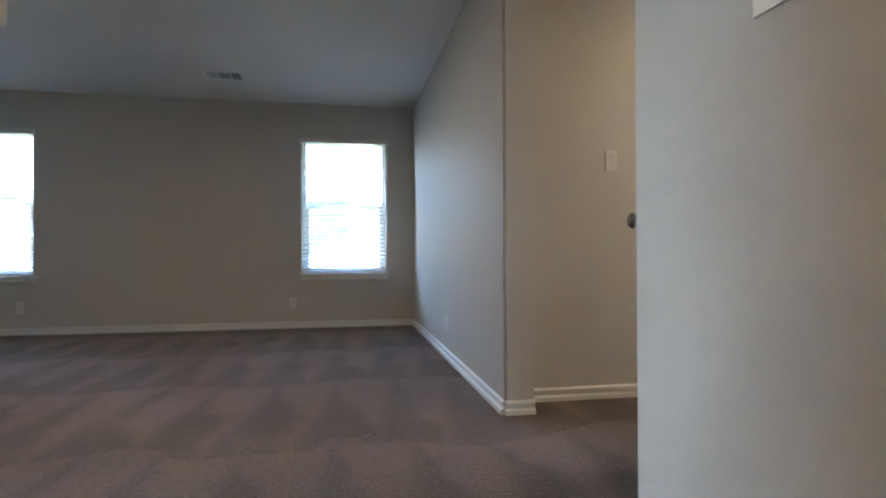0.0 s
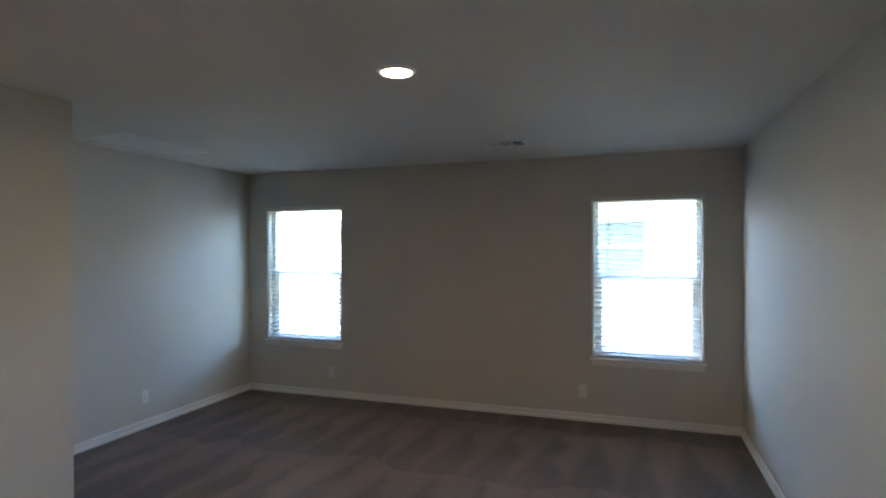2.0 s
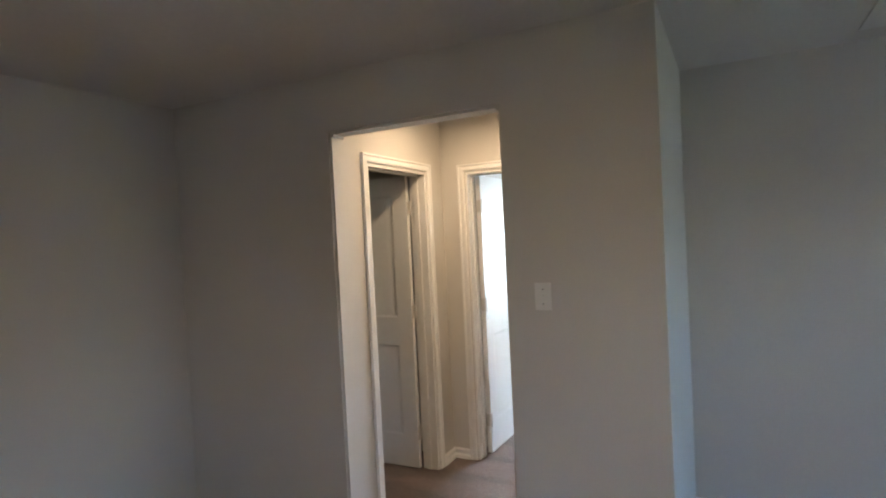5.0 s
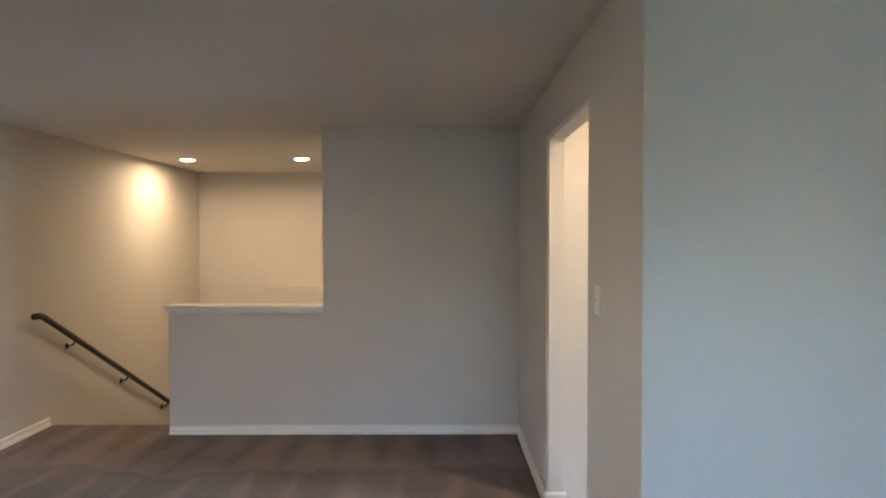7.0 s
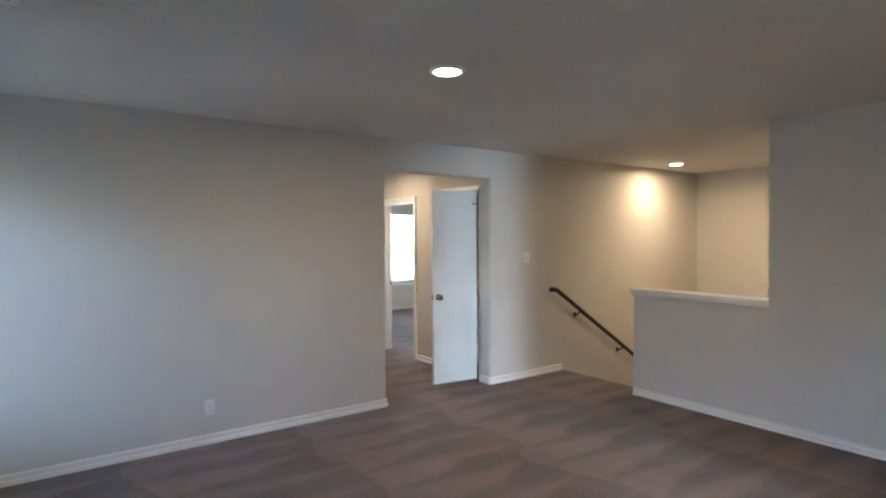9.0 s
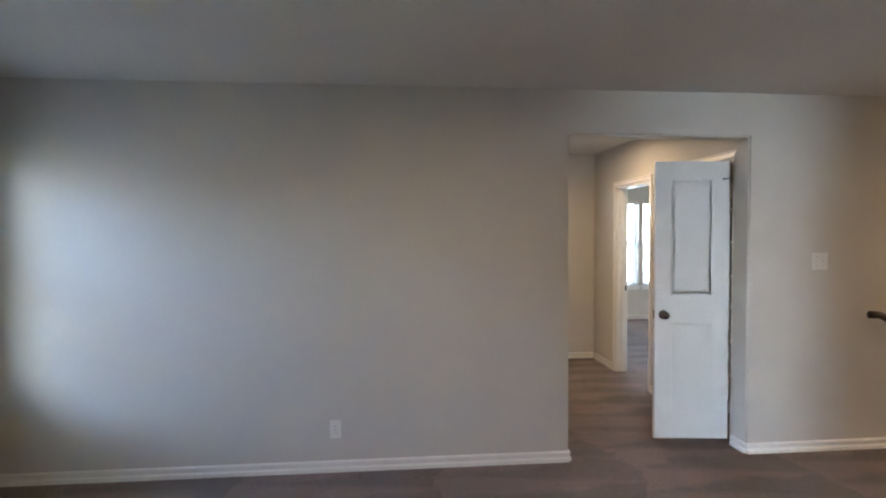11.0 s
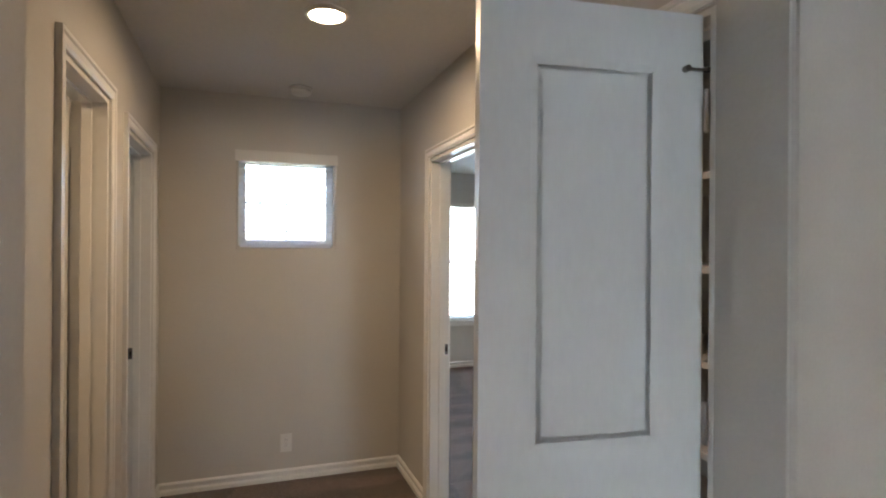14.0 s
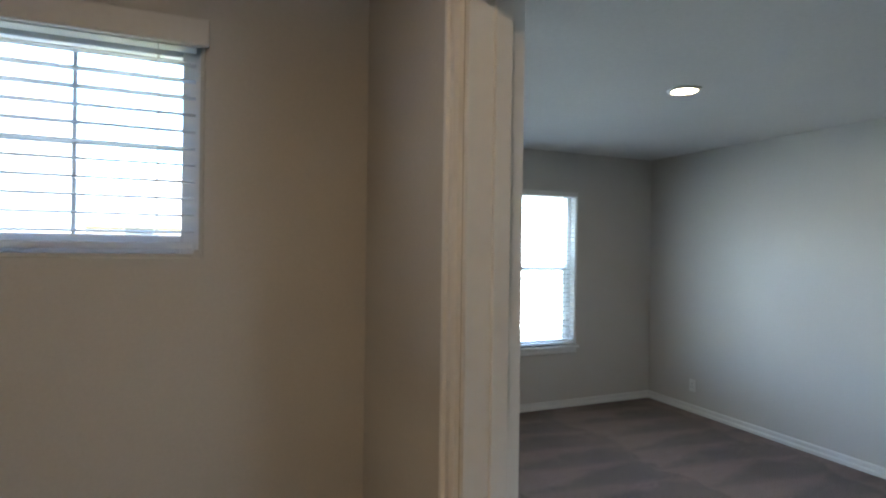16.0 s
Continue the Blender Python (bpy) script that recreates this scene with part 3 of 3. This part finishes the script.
strike(d, pose(0.016, 0.095, 0.905, 0, 0, 90))
# linen room: hinged on its east jamb, opened away from the passage
d = doorway("door_3", pose(D_LINEN[0], Y_VL, 0), D_LINEN[1] - D_LINEN[0], 2.035, T, "white cased doorway with its two-panel door opened inward")
wl = D_LINEN[1] - D_LINEN[0]
leaf(d, pose(wl - 0.020, T + 0.012, 0, 0, 0, 110), 0.49)
# north bedroom
d = doorway("door_4", pose(D_BEDL[0], Y_VL, 0), D_BEDL[1] - D_BEDL[0], 1.998, T, "white cased bedroom doorway standing open")
strike(d, pose(D_BEDL[1] - D_BEDL[0] - 0.016, 0.095, 0.905, 0, 0, -90))
# side hall: door on its south wall, hinged on the far jamb
wh = D_HALL[1] - D_HALL[0]
d = doorway("door_5", pose(D_HALL[1], Y_HL, 0, 0, 0, 180), wh, 2.035, T, "white cased doorway in the side hall, its door opened inward")
leaf(d, pose(wh - 0.020, T + 0.012, 0, 0, 0, 92), 0.61)
# west bedroom: hinged on the south jamb, swung into the bedroom
wb = D_BEDB[1] - D_BEDB[0]
d = doorway("door_6", pose(X_HB, D_BEDB[0], 0, 0, 0, 90), wb, 2.035, T, "white cased bedroom doorway, its two-panel door swung open")
leaf(d, pose(0.020, T + 0.012, 0, 0, 0, 88) @ Matrix.Translation((0, -0.035, 0)), 0.67)


# ---------- lamps ----------
def downlight(x, y, watts, label="round recessed ceiling light, lit warm white"):
    d = empty("ceiling_light", pose(x, y, H), label, "ceiling light", "recessed ceiling lights")
    bm = bmesh.new()
    lathe(bm, ((0.094, 0.0), (0.094, -0.003), (0.088, -0.009), (0.074, -0.012), (0.070, -0.006), (0.070, -0.003)), 36)
    part("trim_ring", bm, TRIM, d, "white trim ring", smooth=True)
    bm = bmesh.new()
    lathe(bm, ((0.0695, -0.0045), (0.066, -0.0080), (0.03, -0.0092)), 32)
    part("lens", bm, LENS, d, "glowing frosted lens", smooth=True)
    data = bpy.data.lights.new("downlight", "AREA")
    data.shape, data.size, data.energy, data.color = "DISK", 0.12, watts, (1.0, 0.64, 0.34)
    data.spread = radians(172)
    lamp = new("downlight", data)
    lamp.matrix_basis = pose(x, y, H - 0.014)


downlight(-1.938, -2.822, ROOM_LAMP)
downlight(-0.44, -7.475, STAIR_LAMP)
downlight(-1.73, -7.42, STAIR_LAMP)
downlight(1.54, -4.127, PASSAGE_LAMP)
downlight(0.92, -2.45, PASSAGE_LAMP)
downlight(3.74, -6.91, ROOM_LAMP)
downlight(-4.58, -4.0, PASSAGE_LAMP)


# ---------- fixtures ----------
def vent(m, w, d, n, label, name, group=""):
    """A stamped ceiling register: local z points down into the room."""
    v = empty(name, m, label, "vent", group)
    # black sheet on the ceiling stands in for the unlit duct behind
    boxpart("duct_shade", (-w / 2 + 0.02, -d / 2 + 0.02, 0.001, w / 2 - 0.02, d / 2 - 0.02, 0.003), DARK, v)
    for dims in ((-w / 2, -d / 2, 0, w / 2, -d / 2 + 0.03, 0.006), (-w / 2, d / 2 - 0.03, 0, w / 2, d / 2, 0.006),
                 (-w / 2, -d / 2 + 0.03, 0, -w / 2 + 0.03, d / 2 - 0.03, 0.006), (w / 2 - 0.03, -d / 2 + 0.03, 0, w / 2, d / 2 - 0.03, 0.006)):
        boxpart("frame", dims, GRILLE, v, 0.002)
    return v


SLATMESH = {}


def louvres(v, along, count, length, pitch, start, cross, tilt, width):
    key = (round(length, 3), width)
    if key not in SLATMESH:
        bm = bmesh.new()
        box(bm, -length / 2, -width / 2, -0.0007, length / 2, width / 2, 0.0007)
        SLATMESH[key] = finish("slat", bm, GRILLE)
    for i in range(count):
        ob = new("slat", SLATMESH[key])
        ob.parent = v
        p = start + pitch * i
        ob.matrix_basis = pose(cross, p, 0.0046, tilt) if along == "x" else pose(p, cross, 0.0046, 0, 0, 90) @ pose(0, 0, 0, tilt)


# three-way supply register
v = vent(pose(-1.848, -0.845, H, 180), 0.345, 0.25, 0, "white three-way ceiling supply register", "supply_vent")
louvres(v, "x", 5, 0.10, 0.036, -0.072, 0.0, -8, 0.007)
louvres(v, "y", 4, 0.185, 0.0215, -0.128, 0.0, 20, 0.011)
louvres(v, "y", 3, 0.185, 0.029, 0.068, 0.0, -9, 0.007)
for x in (-0.053, 0.053):
    boxpart("divider", (x - 0.003, -0.095, 0.004, x + 0.003, 0.095, 0.008), GRILLE, v)
# return air grille in the bay
v = vent(pose(-4.575, -1.760, H, 180), 0.47, 0.835, 0, "large white return air grille on the ceiling", "return_air_grille")
louvres(v, "y", 21, 0.775, 0.0197, -0.197, 0.0, 12, 0.010)
for i in range(1, 6):
    y = -0.3875 + i * 0.775 / 6
    boxpart("divider", (-0.205, y - 0.006, 0.004, 0.205, y + 0.006, 0.009), GRILLE, v)


def plate(name, m, kind, label, group, gang=1):
    """A wall plate: local x along the wall, z up, room at y < 0."""
    p = empty(name, m, label, "light switch" if kind == "switch" else "outlet", group)
    w, h = 0.070 + 0.046 * (gang - 1), 0.115
    bm = bmesh.new()
    box(bm, -w / 2, -0.006, -h / 2, w / 2, 0.0, h / 2)
    rounded(bm, 0.0025)
    part("plate", bm, PLATE, p)
    for g in range(gang):
        x = (g - (gang - 1) / 2) * 0.046
        if kind == "switch":
            boxpart("surround", (x - 0.006, -0.0072, -0.0125, x + 0.006, -0.0055, 0.0125), PLATE, p, 0.0006)
            bm = bmesh.new()
            box(bm, x - 0.0042, -0.018, -0.004, x + 0.0042, -0.006, 0.006)
            bmesh.ops.rotate(bm, cent=(x, -0.006, 0), matrix=Matrix.Rotation(radians(-25), 3, "X"), verts=list(bm.verts))
            rounded(bm, 0.001)
            part("toggle", bm, PLATE, p)
        else:
            for z in (-0.0195, 0.0195):
                bm = bmesh.new()
                lathe(bm, ((0.0165, 0.0), (0.0165, 0.0022), (0.0155, 0.003)), 20, pose(x, -0.0055, z, 90))
                part("receptacle", bm, PLATE, p)
                # plug slots are not cut: dark slips give their inner shade
                for dx, hh in ((-0.006, 0.0045), (0.006, 0.0038)):
                    boxpart("slot_shade", (x + dx - 0.0011, -0.0089, z - hh + 0.002, x + dx + 0.0011, -0.0084, z + hh + 0.002), DARK, p)
        for z in ((-0.030, 0.030) if kind == "switch" else (0.0,)):
            bm = bmesh.new()
            lathe(bm, ((0.003, 0), (0.003, 0.001), (0.002, 0.0015)), 10, pose(x, -0.006, z, 90))
            part("screw", bm, NICKEL, p)
    return p


SW, OUT = "white plastic toggle light switch on the wall", "white plastic duplex outlet low on the wall"
plate("light_switch", pose(0.68, Y_VL, 1.31), "switch", SW, "light switches")
plate("light_switch", pose(0, -5.30, 1.308, 0, 0, -90), "switch", "white two-gang toggle light switch plate", "light switches", 2)
plate("light_switch", pose(X_B, -3.425, 1.325, 0, 0, 90), "switch", SW, "light switches")
plate("light_switch", pose(-4.38, Y_HR, 1.30), "switch", SW, "light switches")
plate("outlet", pose(-1.316, 0, 0.27), "outlet", OUT, "outlets")
plate("outlet", pose(-3.95, 0, 0.27), "outlet", OUT, "outlets")
plate("outlet", pose(0, -2.02, 0.27, 0, 0, -90), "outlet", OUT, "outlets")
plate("outlet", pose(X_L, -1.44, 0.275, 0, 0, 90), "outlet", OUT, "outlets")
plate("outlet", pose(X_END, -4.07, 0.235, 0, 0, -90), "outlet", OUT, "outlets")
plate("outlet", pose(5.2, Y_R, 0.25, 0, 0, 180), "outlet", OUT, "outlets")

# smoke alarm
sm = empty("smoke_alarm", pose(2.66, -4.125, H, 180), "round white smoke alarm on the passage ceiling", "smoke alarm")
bm = bmesh.new()
lathe(bm, ((0.068, 0), (0.068, 0.010), (0.056, 0.012)), 28)
part("base", bm, PLATE, sm, smooth=True)
bm = bmesh.new()
lathe(bm, ((0.058, 0.012), (0.058, 0.030), (0.050, 0.039), (0.02, 0.041)), 28)
part("cover", bm, PLATE, sm, smooth=True)

# handrail on the east wall
hr = empty("handrail", pose(-0.07, -5.633, 0.958), "dark-stained wooden handrail on metal wall brackets", "handrail")
slope = math.atan2(0.633, 1.0)
bm = bmesh.new()
pts = [Vector((0, 0.02, -0.012)), Vector((0, -0.05, -0.014))]
pts += [Vector((0, -0.09, -0.028)), Vector((0, -0.13, -0.053)), Vector((0, -2.95, -0.053 - 2.82 * 0.642))]
prof = [(0.022 * math.cos(a) * (1.0 if abs(math.cos(a)) < 0.8 else 0.95), 0.026 * math.sin(a)) for a in [2 * math.pi * k / 16 for k in range(16)]]
rings = []
for i, p in enumerate(pts):
    tan = (pts[min(i + 1, len(pts) - 1)] - pts[max(i - 1, 0)]).normalized()
    up = Vector((1, 0, 0)).cross(tan)
    if up.z < 0:
        up = -up
    rings.append([bm.verts.new(p + Vector((a, 0, 0)) + up * c) for a, c in prof])
for a, c in zip(rings, rings[1:]):
    for i in range(16):
        bm.faces.new((a[i], a[(i + 1) % 16], c[(i + 1) % 16], c[i]))
bm.faces.new(rings[0]), bm.faces.new(rings[-1])
part("rail", bm, RAILWOOD, hr, smooth=True)
for y in (-0.46, -1.26, -2.06, -2.75):
    z = -0.053 - (-y - 0.13) * 0.642
    bm = bmesh.new()
    lathe(bm, ((0.028, 0), (0.028, 0.004), (0.012, 0.008)), 16, pose(0.07, y, z - 0.075, 0, -90))
    for i in range(8):
        a, c = i / 8, (i + 1) / 8
        f = lambda q: (0.064 - 0.064 * math.sin(q * math.pi / 2), z - 0.075 + 0.052 * (1 - math.cos(q * math.pi / 2)))
        (xa, za), (xb, zb) = f(a), f(c)
        box(bm, min(xa, xb) - 0.004, y - 0.006, min(za, zb) - 0.004, max(xa, xb) + 0.004, y + 0.006, max(za, zb) + 0.004)
    part("bracket", bm, NICKEL, hr, "satin nickel wall bracket")

# shelves in the closet
for i, z in enumerate((0.38, 0.645, 0.91, 1.16, 1.42, 1.68)):
    s = empty("closet_shelf", pose(0, 0, z), "white painted closet shelf with a front cleat", "shelf", "closet shelves")
    boxpart("board", (T_E + 0.002, -5.398, 0, 0.948, -5.02, 0.018), TRIM, s, 0.002)
    boxpart("cleat", (T_E + 0.002, -5.02, -0.001, 0.948, -5.008, 0.018), TRIM, s, 0.002)
    boxpart("side_cleat", (T_E + 0.002, -5.38, -0.04, T_E + 0.02, -5.03, 0.0), TRIM, s, 0.002)


# ---------- outside ----------
bm = bmesh.new()
box(bm, -900, -900, -3.6, 900, 900, -3.2)
tagged(part("ground", bm, GRASS), "dry lawn and earth around the houses", "ground", kind="structure")


def house(m, w, dep, eave, ridge, cladding, label, openings):
    """A neighbouring house: local x along its front, which faces -y."""
    h = empty("house", m, label, "house", "neighbouring houses")
    boxpart("wall", (-w / 2, 0, 0, w / 2, dep, eave), cladding, h)
    bm = bmesh.new()
    o = 0.45
    a = [(-w / 2 - o, -o, eave), (w / 2 + o, -o, eave), (w / 2 + o, dep + o, eave), (-w / 2 - o, dep + o, eave)]
    r = [(-w / 2 + dep * 0.45, dep / 2, ridge), (w / 2 - dep * 0.45, dep / 2, ridge)]
    low = [bm.verts.new(q) for q in a]
    base = [bm.verts.new((x, y, z - 0.18)) for x, y, z in a]
    top = [bm.verts.new(q) for q in r]
    bm.faces.new((low[0], low[1], top[1], top[0])), bm.faces.new((low[2], low[3], top[0], top[1]))
    bm.faces.new((low[1], low[2], top[1])), bm.faces.new((low[3], low[0], top[0]))
    for i in range(4):
        bm.faces.new((base[i], base[(i + 1) % 4], low[(i + 1) % 4], low[i]))
    bm.faces.new(base)
    part("roof", bm, SHINGLE, h, "grey shingle hip roof")
    for x, z, ww, hh in openings:
        win = boxpart("window", (x - ww / 2 - 0.06, -0.05, z - 0.06, x + ww / 2 + 0.06, 0.02, z + hh + 0.06), TRIM, h, 0.01)
        boxpart("pane", (x - ww / 2, -0.058, z, x + ww / 2, -0.052, z + hh / 2 - 0.03), PANE, win)
        boxpart("pane", (x - ww / 2, -0.058, z + hh / 2 + 0.03, x + ww / 2, -0.052, z + hh), PANE, win)


PANE = surface("dark_window_glass", (0.10, 0.105, 0.11), (0.15, 0.155, 0.16), 0.08)
row = ((-2.4, 3.95, 1.15, 1.75), (0.6, 3.6, 0.9, 1.4), (3.6, 3.6, 0.9, 1.4), (-3.0, 0.8, 1.2, 1.5), (2.6, 0.8, 1.8, 1.5))
house(pose(1.2, 9.5, -3.2), 11, 9, 5.6, 8.2, SIDING, "pale two-storey neighbouring house with a hip roof", row)
house(pose(-12.5, 9.5, -3.2), 11, 9, 5.6, 8.2, BRICK, "tan brick neighbouring house with a hip roof", row[3:])
house(pose(30, -4, -3.2, 0, 0, -90), 13, 10, 5.6, 8.6, BRICK, "tan brick house across the street", row)
house(pose(30, 13, -3.2, 0, 0, -90), 12, 10, 3.2, 6.2, SIDING, "pale low house across the street", row[3:])
house(pose(30, -21, -3.2, 0, 0, -90), 12, 10, 5.6, 8.4, SIDING, "pale two-storey house across the street", row)
